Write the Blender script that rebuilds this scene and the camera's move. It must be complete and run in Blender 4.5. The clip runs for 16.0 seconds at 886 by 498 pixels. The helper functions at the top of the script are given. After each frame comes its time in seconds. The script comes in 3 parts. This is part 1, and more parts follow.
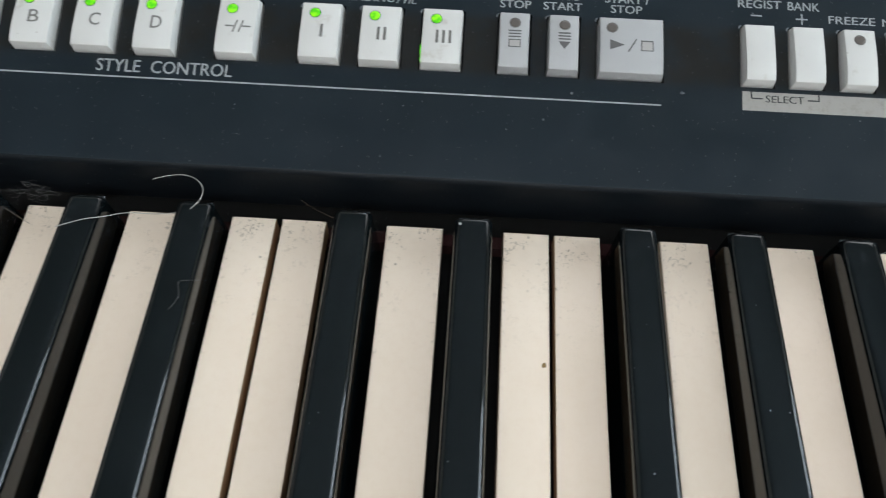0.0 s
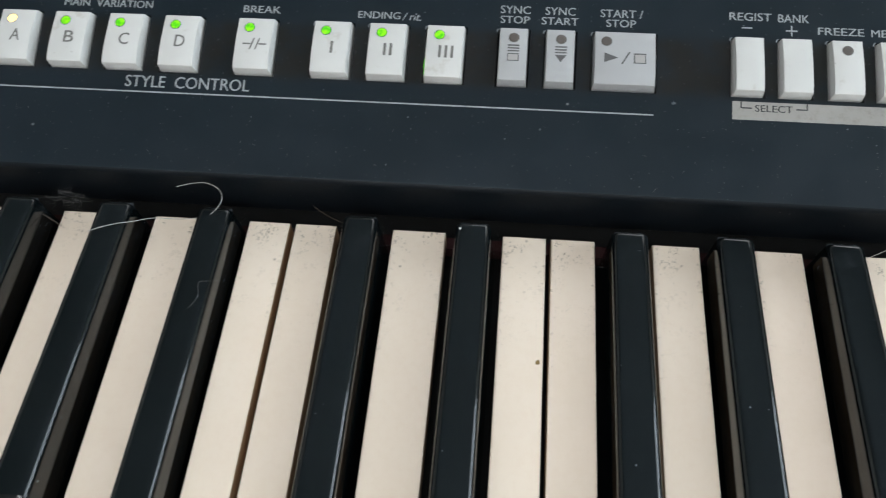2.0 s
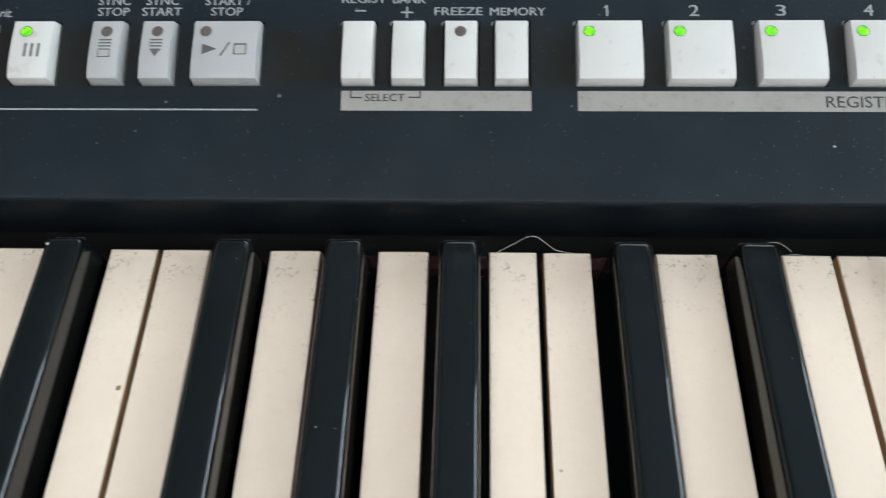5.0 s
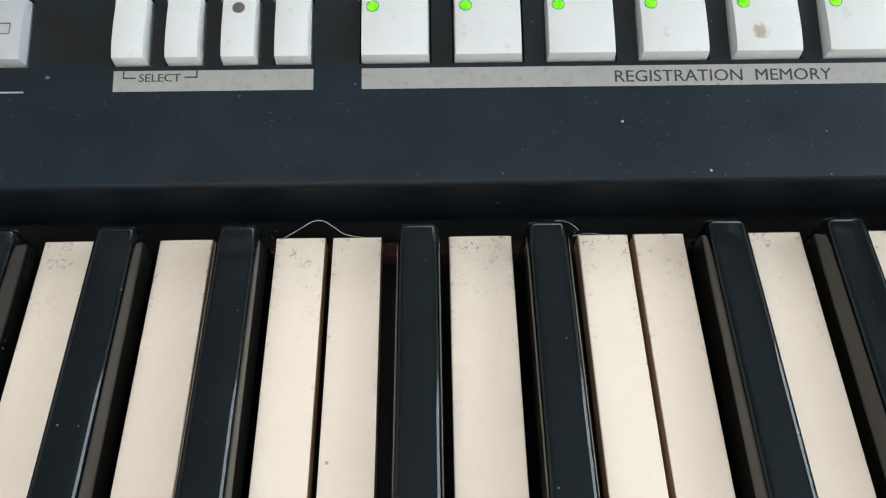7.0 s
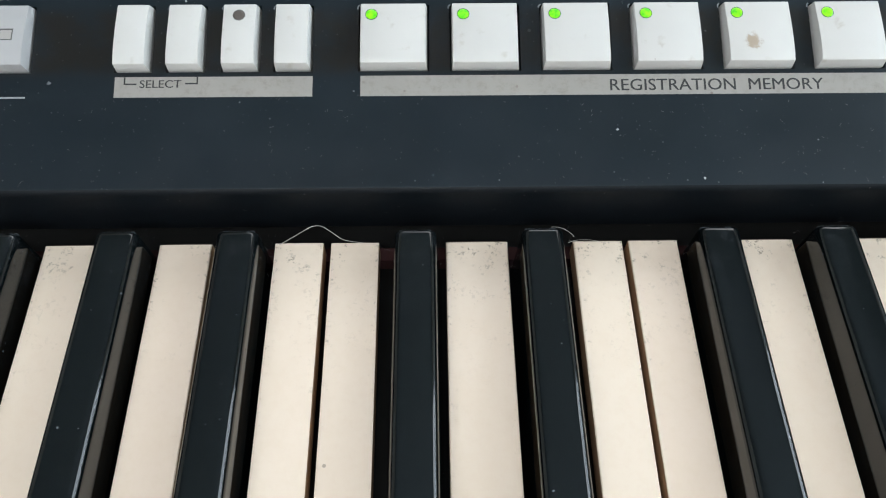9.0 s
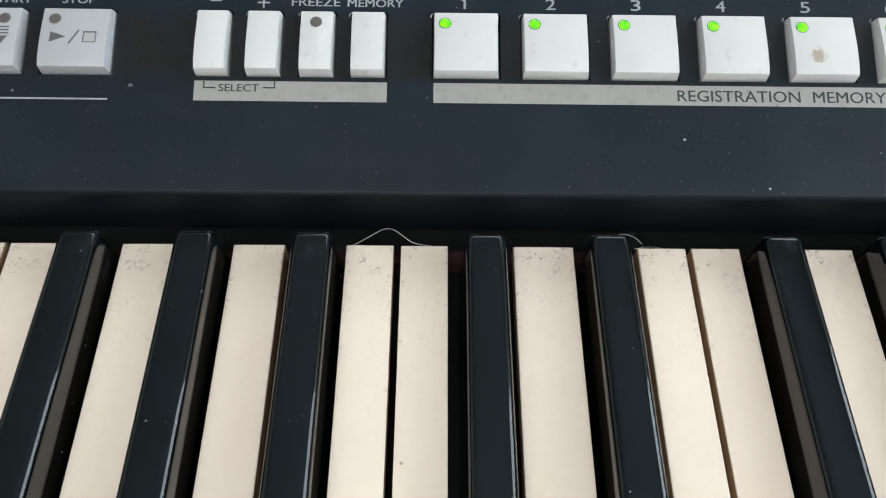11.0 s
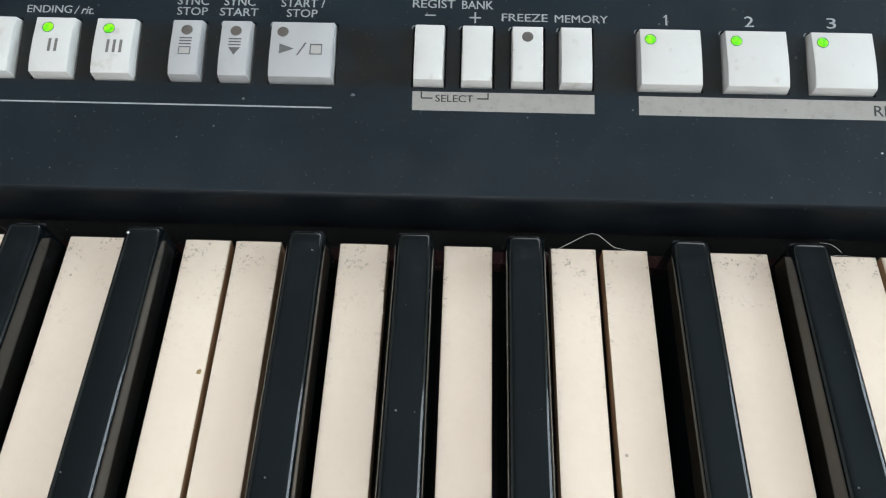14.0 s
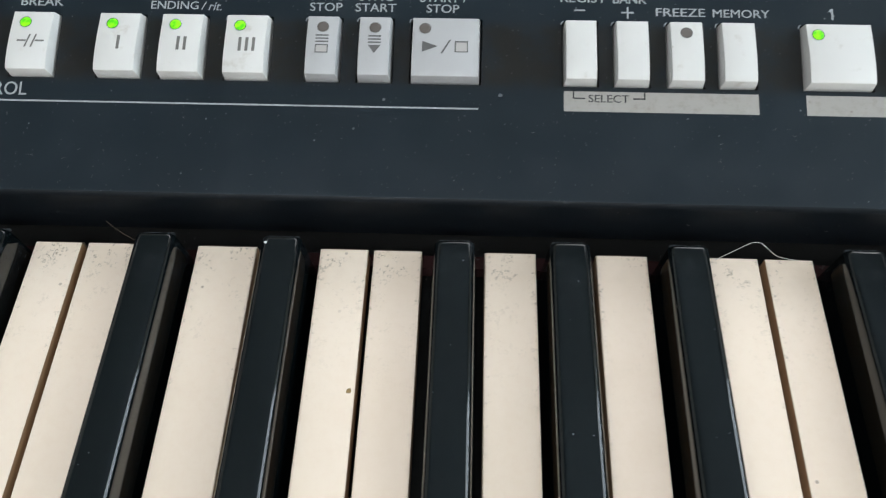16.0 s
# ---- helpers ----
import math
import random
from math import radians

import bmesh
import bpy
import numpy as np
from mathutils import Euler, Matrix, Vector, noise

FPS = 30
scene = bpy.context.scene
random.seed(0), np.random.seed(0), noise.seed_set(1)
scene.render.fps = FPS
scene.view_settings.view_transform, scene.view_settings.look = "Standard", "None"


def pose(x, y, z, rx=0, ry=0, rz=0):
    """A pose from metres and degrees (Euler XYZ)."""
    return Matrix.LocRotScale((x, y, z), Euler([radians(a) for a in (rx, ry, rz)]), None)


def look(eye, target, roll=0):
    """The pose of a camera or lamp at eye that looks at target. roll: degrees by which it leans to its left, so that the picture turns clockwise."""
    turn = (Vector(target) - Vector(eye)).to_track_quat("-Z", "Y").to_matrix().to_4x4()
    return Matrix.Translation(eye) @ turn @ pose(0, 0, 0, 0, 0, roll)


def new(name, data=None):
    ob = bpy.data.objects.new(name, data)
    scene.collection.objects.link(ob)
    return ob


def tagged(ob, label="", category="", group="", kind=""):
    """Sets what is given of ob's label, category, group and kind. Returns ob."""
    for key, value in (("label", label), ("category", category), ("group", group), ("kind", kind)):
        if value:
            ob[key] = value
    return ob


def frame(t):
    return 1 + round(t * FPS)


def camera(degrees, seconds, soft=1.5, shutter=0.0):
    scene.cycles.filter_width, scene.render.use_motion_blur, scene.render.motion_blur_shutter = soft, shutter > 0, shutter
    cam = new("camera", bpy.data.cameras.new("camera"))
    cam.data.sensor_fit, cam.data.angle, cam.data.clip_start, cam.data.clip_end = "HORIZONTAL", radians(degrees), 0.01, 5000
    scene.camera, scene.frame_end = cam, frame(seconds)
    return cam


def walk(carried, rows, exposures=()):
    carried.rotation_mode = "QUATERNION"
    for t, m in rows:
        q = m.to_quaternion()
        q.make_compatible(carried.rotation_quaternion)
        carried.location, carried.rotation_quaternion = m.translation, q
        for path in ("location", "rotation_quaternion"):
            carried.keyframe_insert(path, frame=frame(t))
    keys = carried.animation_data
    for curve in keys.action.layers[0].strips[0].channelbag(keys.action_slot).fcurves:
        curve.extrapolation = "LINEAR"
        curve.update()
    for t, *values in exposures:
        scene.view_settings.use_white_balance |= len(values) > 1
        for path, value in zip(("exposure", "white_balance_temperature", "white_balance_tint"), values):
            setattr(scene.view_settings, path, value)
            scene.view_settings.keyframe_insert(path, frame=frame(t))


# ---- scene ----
cam = camera(60.0, 16.0, soft=1.1, shutter=0.4)
PATH = [
    (0, (0.04822, -0.10190, 0.17028), (0.04284, -0.00385, -0.00396), 0.62),
    (0.5, (0.04131, -0.10966, 0.17897), (0.03016, -0.01055, 0.00561), -1.85),
    (1, (0.04081, -0.11471, 0.19064), (0.02716, -0.01802, 0.01609), -3.19),
    (1.5, (0.04472, -0.11476, 0.18629), (0.03021, -0.01544, 0.01330), -3.40),
    (2, (0.05786, -0.10590, 0.18090), (0.04285, -0.00888, 0.00666), -4.23),
    (2.5, (0.07094, -0.10362, 0.17577), (0.05840, -0.00603, 0.00165), -3.76),
    (3, (0.08590, -0.10388, 0.17284), (0.07311, -0.00436, -0.00017), -4.73),
    (3.5, (0.09886, -0.09983, 0.17455), (0.08607, -0.00204, 0.00056), -5.79),
    (4, (0.10916, -0.09827, 0.17143), (0.09596, -0.00187, -0.00330), -6.41),
    (4.5, (0.12767, -0.09350, 0.17017), (0.11661, 0.00191, -0.00526), -5.31),
    (5, (0.14769, -0.09030, 0.16488), (0.14040, 0.00639, -0.01004), -3.24),
    (7.5, (0.19295, -0.09092, 0.15531), (0.19477, 0.00735, -0.01887), 0.02),
    (8, (0.19417, -0.09189, 0.15552), (0.19557, 0.00725, -0.01817), -0.03),
    (8.5, (0.19215, -0.09249, 0.15432), (0.19416, 0.00752, -0.01887), 0.35),
    (9, (0.18955, -0.09142, 0.15723), (0.19204, 0.00750, -0.01657), 0.73),
    (11.5, (0.16783, -0.09448, 0.16126), (0.16935, 0.00498, -0.01225), 1.56),
    (12, (0.16031, -0.09622, 0.16245), (0.16253, 0.00310, -0.01113), 2.14),
    (12.5, (0.15037, -0.09713, 0.16576), (0.15325, 0.00068, -0.00867), 2.53),
    (13, (0.13904, -0.09966, 0.16896), (0.13902, -0.00098, -0.00500), 1.22),
    (13.5, (0.13299, -0.09800, 0.17023), (0.13038, 0.00017, -0.00400), 0.07),
    (14, (0.12905, -0.09719, 0.17107), (0.12460, 0.00084, -0.00320), -0.76),
    (14.5, (0.12253, -0.09540, 0.17404), (0.11762, 0.00128, -0.00098), -1.00),
    (15, (0.11374, -0.09104, 0.17486), (0.10677, 0.00342, -0.00129), -2.14),
    (15.5, (0.10480, -0.08872, 0.17036), (0.09698, 0.00731, -0.00491), -2.55),
    (16, (0.09347, -0.09034, 0.16301), (0.08769, 0.00711, -0.01154), -1.55),
]
walk(cam, [(t, look(eye, target, roll)) for t, eye, target, roll in PATH],
     exposures=((0.0, -0.15), (0.7, -0.24), (1.5, -0.24), (2.0, -0.13), (3.5, -0.03), (7.5, 0.04), (16.0, 0.04)))

# ---- world and lights ----
world = bpy.data.worlds.new("sky")
scene.world = world
world.use_nodes = True
wn = world.node_tree.nodes
sky = wn.new("ShaderNodeTexSky")
sky.sky_type = "NISHITA"
sky.sun_disc = False
sky.sun_elevation, sky.sun_rotation = radians(38), radians(200)
wn["Background"].inputs["Strength"].default_value = 0.1
world.node_tree.links.new(sky.outputs["Color"], wn["Background"].inputs["Color"])

# three windows: wide to the east; higher ones south and north, invented for fill
ROOM = (-1.9, 1.9, -1.0, 1.6)
EAST_Y, EAST_Z = (-0.94, 0.80), (0.22, 1.52)
SOUTH_X, SOUTH_Z = (-0.70, 0.60), (0.85, 1.74)
NORTH_X, NORTH_Z = (-0.25, 1.45), (0.70, 1.55)


def window_light(name, size_x, size_y, energy, color, eye, target):
    data = bpy.data.lights.new(name, "AREA")
    data.shape, data.size, data.size_y = "RECTANGLE", size_x, size_y
    data.energy, data.color = energy, color
    new(name, data).matrix_world = look(eye, target)


window_light("east_daylight", 1.66, 1.22, 35.0, (0.78, 0.91, 1.0), (ROOM[1] + 0.06, -0.07, 0.87), (0.0, -0.1, 0.05))
window_light("south_daylight", 1.20, 0.80, 21.5, (0.95, 0.98, 1.0), (-0.05, ROOM[2] - 0.06, 1.295), (0.1, 0.0, 0.0))
window_light("north_daylight", 1.60, 0.78, 11.0, (0.95, 0.98, 1.0), (0.60, ROOM[3] + 0.06, 1.125), (0.1, 0.0, 0.0))

MM = 0.001

# ---- materials ----


def material(name, color, rough=0.5, metal=0.0, emit=None, power=0.0):
    m = bpy.data.materials.new(name)
    m.use_nodes = True
    b = m.node_tree.nodes["Principled BSDF"]
    b.inputs["Base Color"].default_value = (*color, 1)
    b.inputs["Roughness"].default_value = rough
    b.inputs["Metallic"].default_value = metal
    if emit:
        b.inputs["Emission Color"].default_value = (*emit, 1)
        b.inputs["Emission Strength"].default_value = power
    return m


class Net:
    """Small helper for wiring nodes of one material."""

    def __init__(self, m):
        self.t = m.node_tree
        self.b = self.t.nodes["Principled BSDF"]

    def node(self, kind, **values):
        n = self.t.nodes.new(kind)
        for k, v in values.items():
            n.inputs[k.replace("_", " ")].default_value = v
        return n

    def link(self, a, b):
        self.t.links.new(a, b)

    def coords(self, jitter=False):
        tc = self.node("ShaderNodeTexCoord")
        if not jitter:
            return tc.outputs["Object"]
        info = self.node("ShaderNodeObjectInfo")
        shift = self.node("ShaderNodeMath")
        shift.operation = "MULTIPLY"
        shift.inputs[1].default_value = 3.7
        self.link(info.outputs["Random"], shift.inputs[0])
        add = self.node("ShaderNodeVectorMath")
        add.operation = "ADD"
        self.link(tc.outputs["Object"], add.inputs[0])
        self.link(shift.outputs[0], add.inputs[1])
        return add.outputs[0]

    def noise(self, co, scale, detail=3.0, rough=0.55):
        n = self.node("ShaderNodeTexNoise", Scale=scale, Detail=detail, Roughness=rough)
        self.link(co, n.inputs["Vector"])
        return n.outputs["Fac"]

    def ramp(self, value, lo, hi, a=0.0, b=1.0):
        n = self.node("ShaderNodeMapRange")
        n.interpolation_type = "SMOOTHSTEP"
        for k, v in (("From Min", lo), ("From Max", hi), ("To Min", a), ("To Max", b)):
            n.inputs[k].default_value = v
        self.link(value, n.inputs["Value"])
        return n.outputs["Result"]

    def math(self, op, a, b):
        n = self.node("ShaderNodeMath")
        n.operation = op
        for i, v in ((0, a), (1, b)):
            if isinstance(v, (int, float)):
                n.inputs[i].default_value = v
            else:
                self.link(v, n.inputs[i])
        return n.outputs[0]

    def mix(self, fac, a, b):
        n = self.node("ShaderNodeMix")
        n.data_type = "RGBA"
        if isinstance(fac, (int, float)):
            n.inputs[0].default_value = fac
        else:
            self.link(fac, n.inputs[0])
        for i, v in ((6, a), (7, b)):
            if isinstance(v, tuple):
                n.inputs[i].default_value = (*v, 1)
            else:
                self.link(v, n.inputs[i])
        return n.outputs[2]

    def bump(self, height, dist, strength=0.3):
        n = self.node("ShaderNodeBump", Strength=strength, Distance=dist)
        self.link(height, n.inputs["Height"])
        self.link(n.outputs["Normal"], self.b.inputs["Normal"])

    def specks(self, co, scale, size):
        """Sparse small grains: 1 inside, 0 elsewhere."""
        v = self.node("ShaderNodeTexVoronoi", Scale=scale)
        self.link(co, v.inputs["Vector"])
        near = self.ramp(v.outputs["Distance"], size * 0.6, size, 1.0, 0.0)
        sep = self.node("ShaderNodeSeparateColor")
        self.link(v.outputs["Color"], sep.inputs["Color"])
        return near, sep.outputs["Red"]

    def color(self, c):
        self.link(c, self.b.inputs["Base Color"])

    def rough(self, r):
        self.link(r, self.b.inputs["Roughness"])


def panel_material():
    m = material("charcoal_plastic", (0.02, 0.023, 0.028), 0.42)
    n = Net(m)
    co = n.coords()
    haze = n.ramp(n.noise(co, 45, 4), 0.30, 0.80, 0.2, 0.8)
    base = n.mix(haze, (0.0042, 0.0084, 0.0120), (0.0062, 0.0119, 0.0170))
    near, pick = n.specks(co, 420, 0.11)
    grains = n.math("MULTIPLY", near, n.ramp(pick, 0.80, 0.97))
    near2, pick2 = n.specks(co, 150, 0.075)
    crumbs = n.math("MULTIPLY", near2, n.ramp(pick2, 0.86, 0.98))
    near3, pick3 = n.specks(co, 800, 0.16)
    fine = n.math("MULTIPLY", near3, n.ramp(pick3, 0.60, 0.98, 0.0, 0.34))
    smear = n.ramp(n.noise(co, 260, 6, 0.75), 0.60, 0.82, 0.0, 0.05)
    dirt = n.math("MAXIMUM", n.math("MAXIMUM", grains, crumbs), n.math("MAXIMUM", fine, smear))
    # brown along the button row: grime plus the shade round the buttons, painted in
    sep = n.node("ShaderNodeSeparateXYZ")
    n.link(co, sep.inputs[0])
    row = n.math("MULTIPLY", n.ramp(sep.outputs["Y"], 0.0315, 0.0350, 0.0, 1.0), n.ramp(sep.outputs["Y"], 0.0465, 0.0500, 1.0, 0.0))
    grime = n.math("MULTIPLY", row, n.ramp(n.noise(co, 120, 5, 0.7), 0.30, 0.62, 0.25, 1.0))
    base = n.mix(n.math("MULTIPLY", grime, 0.95), base, (0.0085, 0.0072, 0.0056))
    n.color(n.mix(n.math("MULTIPLY", dirt, 0.45), base, (0.30, 0.31, 0.31)))
    n.rough(n.ramp(n.noise(co, 90, 5), 0.3, 0.75, 0.38, 0.48))
    n.b.inputs["Specular IOR Level"].default_value = 0.31
    n.bump(n.noise(co, 3500, 2), 0.00003, 0.25)
    return m


def apron_material():
    m = material("black_front_apron", (0.005, 0.006, 0.007), 0.5)
    n = Net(m)
    co = n.coords()
    near, pick = n.specks(co, 380, 0.10)
    dust = n.math("MULTIPLY", near, n.ramp(pick, 0.78, 0.97, 0.0, 0.4))
    lint = n.ramp(n.noise(co, 320, 6, 0.75), 0.62, 0.80, 0.0, 0.12)
    n.color(n.mix(n.math("MAXIMUM", dust, lint), (0.0044, 0.0062, 0.0082), (0.16, 0.15, 0.14)))
    n.b.inputs["Specular IOR Level"].default_value = 0.12
    return m


def white_key_material():
    m = material("yellowed_white_plastic", (0.72, 0.62, 0.51), 0.36)
    n = Net(m)
    tc = n.coords()
    co = n.coords(jitter=True)
    info = n.node("ShaderNodeObjectInfo")
    tone = n.mix(info.outputs["Random"], (0.80, 0.685, 0.56), (0.80, 0.67, 0.55))
    cloud = n.ramp(n.noise(co, 60, 4), 0.3, 0.7, 0.0, 1.0)
    tone = n.mix(n.math("MULTIPLY", cloud, 0.35), tone, (0.75, 0.62, 0.485))
    tone = n.mix(n.ramp(n.noise(co, 520, 4, 0.65), 0.42, 0.68, 0.0, 0.22), tone, (0.74, 0.60, 0.46))
    sep = n.node("ShaderNodeSeparateXYZ")
    n.link(tc, sep.inputs[0])
    back = n.math("MAXIMUM", n.ramp(sep.outputs["Y"], -0.014, 0.001, 0.0, 1.0), n.ramp(sep.outputs["Y"], -0.045, -0.008, 0.0, 0.2))
    # grime: fine dark grains in patches, thicker towards the tail of the key
    uv = n.node("ShaderNodeSeparateXYZ")
    n.link(n.node("ShaderNodeTexCoord").outputs["UV"], uv.inputs[0])
    off = n.math("ABSOLUTE", n.math("SUBTRACT", uv.outputs["X"], 0.5), 0.0)
    edge = n.ramp(off, 0.30, 0.50, 0.0, 1.0)
    patch = n.ramp(n.noise(co, 200, 4, 0.65), 0.50, 0.60)
    grain = n.ramp(n.noise(co, 1050, 5, 0.75), 0.52, 0.60)
    speckle = n.math("MULTIPLY", patch, grain)
    rim = n.math("MULTIPLY", n.ramp(n.noise(co, 480, 5, 0.7), 0.50, 0.62), grain)
    reach = n.ramp(sep.outputs["Y"], -0.060, -0.004, 0.05, 0.85)
    grime = n.math("MAXIMUM", n.math("MULTIPLY", speckle, back), n.math("MULTIPLY", n.math("MULTIPLY", rim, edge), reach))
    grime = n.math("MULTIPLY", grime, 0.85)
    film = n.math("MULTIPLY", n.ramp(n.noise(co, 330, 5, 0.6), 0.40, 0.70, 0.0, 0.08), n.ramp(sep.outputs["Y"], -0.016, 0.0, 0.0, 1.0))
    tone = n.mix(film, tone, (0.42, 0.34, 0.25))
    near, pick = n.specks(co, 210, 0.10)
    dots = n.math("MULTIPLY", near, n.ramp(pick, 0.93, 0.98, 0.0, 0.6))
    c = n.mix(grime, tone, (0.17, 0.12, 0.07))
    n.color(n.mix(dots, c, (0.16, 0.11, 0.07)))
    n.rough(n.ramp(n.noise(co, 140, 4), 0.3, 0.7, 0.30, 0.46))
    n.b.inputs["Subsurface Weight"].default_value = 0.0
    n.bump(n.noise(co, 700, 3), 0.00002, 0.12)
    return m


def black_key_material():
    m = material("black_key_plastic", (0.012, 0.014, 0.015), 0.2)
    n = Net(m)
    co = n.coords(jitter=True)
    smear = n.ramp(n.noise(co, 85, 5, 0.6), 0.35, 0.75)
    near, pick = n.specks(co, 330, 0.10)
    dust = n.math("MULTIPLY", near, n.ramp(pick, 0.86, 0.98, 0.0, 0.35))
    base = n.mix(smear, (0.0014, 0.0026, 0.003), (0.0026, 0.0042, 0.0048))
    sep = n.node("ShaderNodeSeparateXYZ")
    n.link(n.coords(), sep.inputs[0])
    back = n.ramp(sep.outputs["Y"], -0.022, -0.002, 0.0, 1.0)
    right = n.ramp(sep.outputs["X"], 0.0030, 0.0046, 0.12, 1.0)
    fluff = n.ramp(n.noise(co, 1300, 4, 0.75), 0.58, 0.74, 0.0, 0.22)
    fluff = n.math("MULTIPLY", n.math("MULTIPLY", fluff, back), right)
    film = n.math("MULTIPLY", n.ramp(n.noise(co, 260, 5, 0.7), 0.48, 0.75, 0.0, 0.045), back)
    n.color(n.mix(n.math("MAXIMUM", n.math("MAXIMUM", dust, fluff), film), base, (0.33, 0.36, 0.40)))
    n.b.inputs["Specular IOR Level"].default_value = 0.54
    n.rough(n.math("ADD", 0.04, n.math("MULTIPLY", smear, 0.045)))
    n.bump(n.noise(co, 1500, 2), 0.00001, 0.08)
    return m


def button_material(name, color, smudge, spot=None):
    m = material(name, color, 0.45)
    n = Net(m)
    co = n.coords(jitter=True)
    stain = n.ramp(n.noise(co, 190, 4, 0.6), 0.60, 0.76, 0.0, 0.45)
    dark = tuple(c * k for c, k in zip(color, smudge))
    c = n.mix(stain, color, dark)
    cloud = n.ramp(n.noise(co, 70, 3), 0.3, 0.7, 0.0, 0.25)
    c = n.mix(cloud, c, tuple(v * 0.88 for v in color))
    near, pick = n.specks(co, 420, 0.12)
    n.color(n.mix(n.math("MULTIPLY", near, n.ramp(pick, 0.88, 0.98, 0.0, 0.5)), c, (0.25, 0.21, 0.17)))
    if spot:
        flat = n.node("ShaderNodeVectorMath")
        flat.operation = "MULTIPLY"
        n.link(n.coords(), flat.inputs[0])
        flat.inputs[1].default_value = (1, 1, 0)
        gone = n.node("ShaderNodeVectorMath")
        gone.operation = "DISTANCE"
        n.link(flat.outputs[0], gone.inputs[0])
        gone.inputs[1].default_value = spot
        wobble = n.math("MULTIPLY", n.math("SUBTRACT", n.noise(n.coords(), 900, 5, 0.7), 0.5), 0.0042)
        blot = n.ramp(n.math("ADD", gone.outputs["Value"], wobble), 0.0010, 0.0024, 0.8, 0.0)
        old = n.b.inputs["Base Color"].links[0].from_socket
        n.color(n.mix(blot, old, (0.30, 0.22, 0.14)))
    n.bump(n.noise(co, 2600, 2), 0.00002, 0.15)
    return m


def strip_material():
    m = material("silver_grey_print", (0.40, 0.40, 0.39), 0.5)
    n = Net(m)
    co = n.coords()
    worn = n.ramp(n.noise(co, 420, 6, 0.75), 0.46, 0.72, 0.0, 0.55)
    c = n.mix(worn, (0.275, 0.258, 0.236), (0.175, 0.158, 0.142))
    near, pick = n.specks(co, 420, 0.17)
    n.color(n.mix(n.math("MULTIPLY", near, n.ramp(pick, 0.85, 0.97, 0.0, 0.7)), c, (0.14, 0.11, 0.09)))
    n.bump(n.noise(co, 4000, 2), 0.00002, 0.2)
    return m


def plain_wall_material(name, a, b, scale, rough=0.8):
    m = material(name, a, rough)
    n = Net(m)
    co = n.coords()
    n.color(n.mix(n.ramp(n.noise(co, scale, 5), 0.3, 0.7), a, b))
    n.bump(n.noise(co, scale * 30, 3), 0.002, 0.1)
    return m


PANEL_MAT = panel_material()
WHITE_KEY = white_key_material()
BLACK_KEY = black_key_material()
KEY_SIDE = material("brown_key_side", (0.30, 0.175, 0.09), 0.55)
# dark brown stands in for the shade on the tails behind the keys
KEY_TAIL_SHADE = material("shaded_key_tail", (0.13, 0.09, 0.065), 0.6)
APRON = apron_material()
RED_FELT = material("dark_red_felt", (0.035, 0.006, 0.006), 0.95)
KEY_BED = material("black_key_bed", (0.008, 0.008, 0.008), 0.7)
BUTTON_WHITE = button_material("white_button_plastic", (0.53, 0.52, 0.495), (0.62, 0.54, 0.44))
BUTTON_STAINED = button_material("stained_button_plastic", (0.53, 0.52, 0.495), (0.62, 0.54, 0.44), (0.0058, 0.0052, 0))
BUTTON_GREY = button_material("grey_button_plastic", (0.35, 0.348, 0.345), (0.75, 0.72, 0.68))
STRIP = strip_material()
PRINT = material("pale_grey_print", (0.29, 0.30, 0.30), 0.5)
PRINT_DARK = material("dark_grey_print", (0.016, 0.017, 0.018), 0.6)
SYMBOL = material("engraved_grey_print", (0.135, 0.128, 0.118), 0.55)
SYMBOL_DARK = material("dark_engraving", (0.085, 0.083, 0.08), 0.55)
SYMBOL_PALE = material("pale_engraving", (0.33, 0.315, 0.295), 0.55)
LED_GREEN = material("lit_green_lens", (0.04, 0.28, 0.005), 0.3, emit=(0.17, 1.0, 0.004), power=0.72)
net = Net(LED_GREEN)
glow = net.mix(net.ramp(net.noise(net.coords(jitter=True), 700, 3), 0.35, 0.65), (0.06, 0.62, 0.003), (0.42, 1.0, 0.006))
net.link(glow, net.b.inputs["Emission Color"])
LED_LEAK = material("lit_green_edge", (0.08, 0.40, 0.02), 0.4, emit=(0.14, 1.0, 0.01), power=0.35)
LENS_RIM = material("dark_green_lens_rim", (0.01, 0.08, 0.005), 0.3)
LED_AMBER = material("lit_amber_lens", (0.9, 0.6, 0.2), 0.3, emit=(1.0, 0.70, 0.28), power=1.5)
LED_OFF = material("unlit_brown_lens", (0.10, 0.085, 0.075), 0.25)
HAIR = material("pale_hair", (0.40, 0.38, 0.35), 0.4)
LINT = material("grey_lint", (0.16, 0.155, 0.15), 0.8)
HAIR_DARK = material("brown_hair", (0.16, 0.12, 0.09), 0.4)
DUST = material("pale_dust", (0.45, 0.45, 0.44), 0.9)
DUST_GREY = material("grey_dust", (0.085, 0.095, 0.105), 0.9)
SCUFF = material("pale_scuff", (0.16, 0.17, 0.18), 0.7)
DUST_BROWN = material("brown_stain", (0.27, 0.18, 0.075), 0.8)
WALL = plain_wall_material("wall_paint", (0.66, 0.65, 0.62), (0.61, 0.60, 0.57), 1.5)
# unseen ceiling, toned dim and bluish to darken reflections in the black keys
CEILING = plain_wall_material("dim_blue_ceiling", (0.36, 0.42, 0.46), (0.335, 0.39, 0.43), 1.5)
FLOOR = plain_wall_material("floor_tile", (0.30, 0.28, 0.25), (0.24, 0.22, 0.20), 3.0, 0.5)
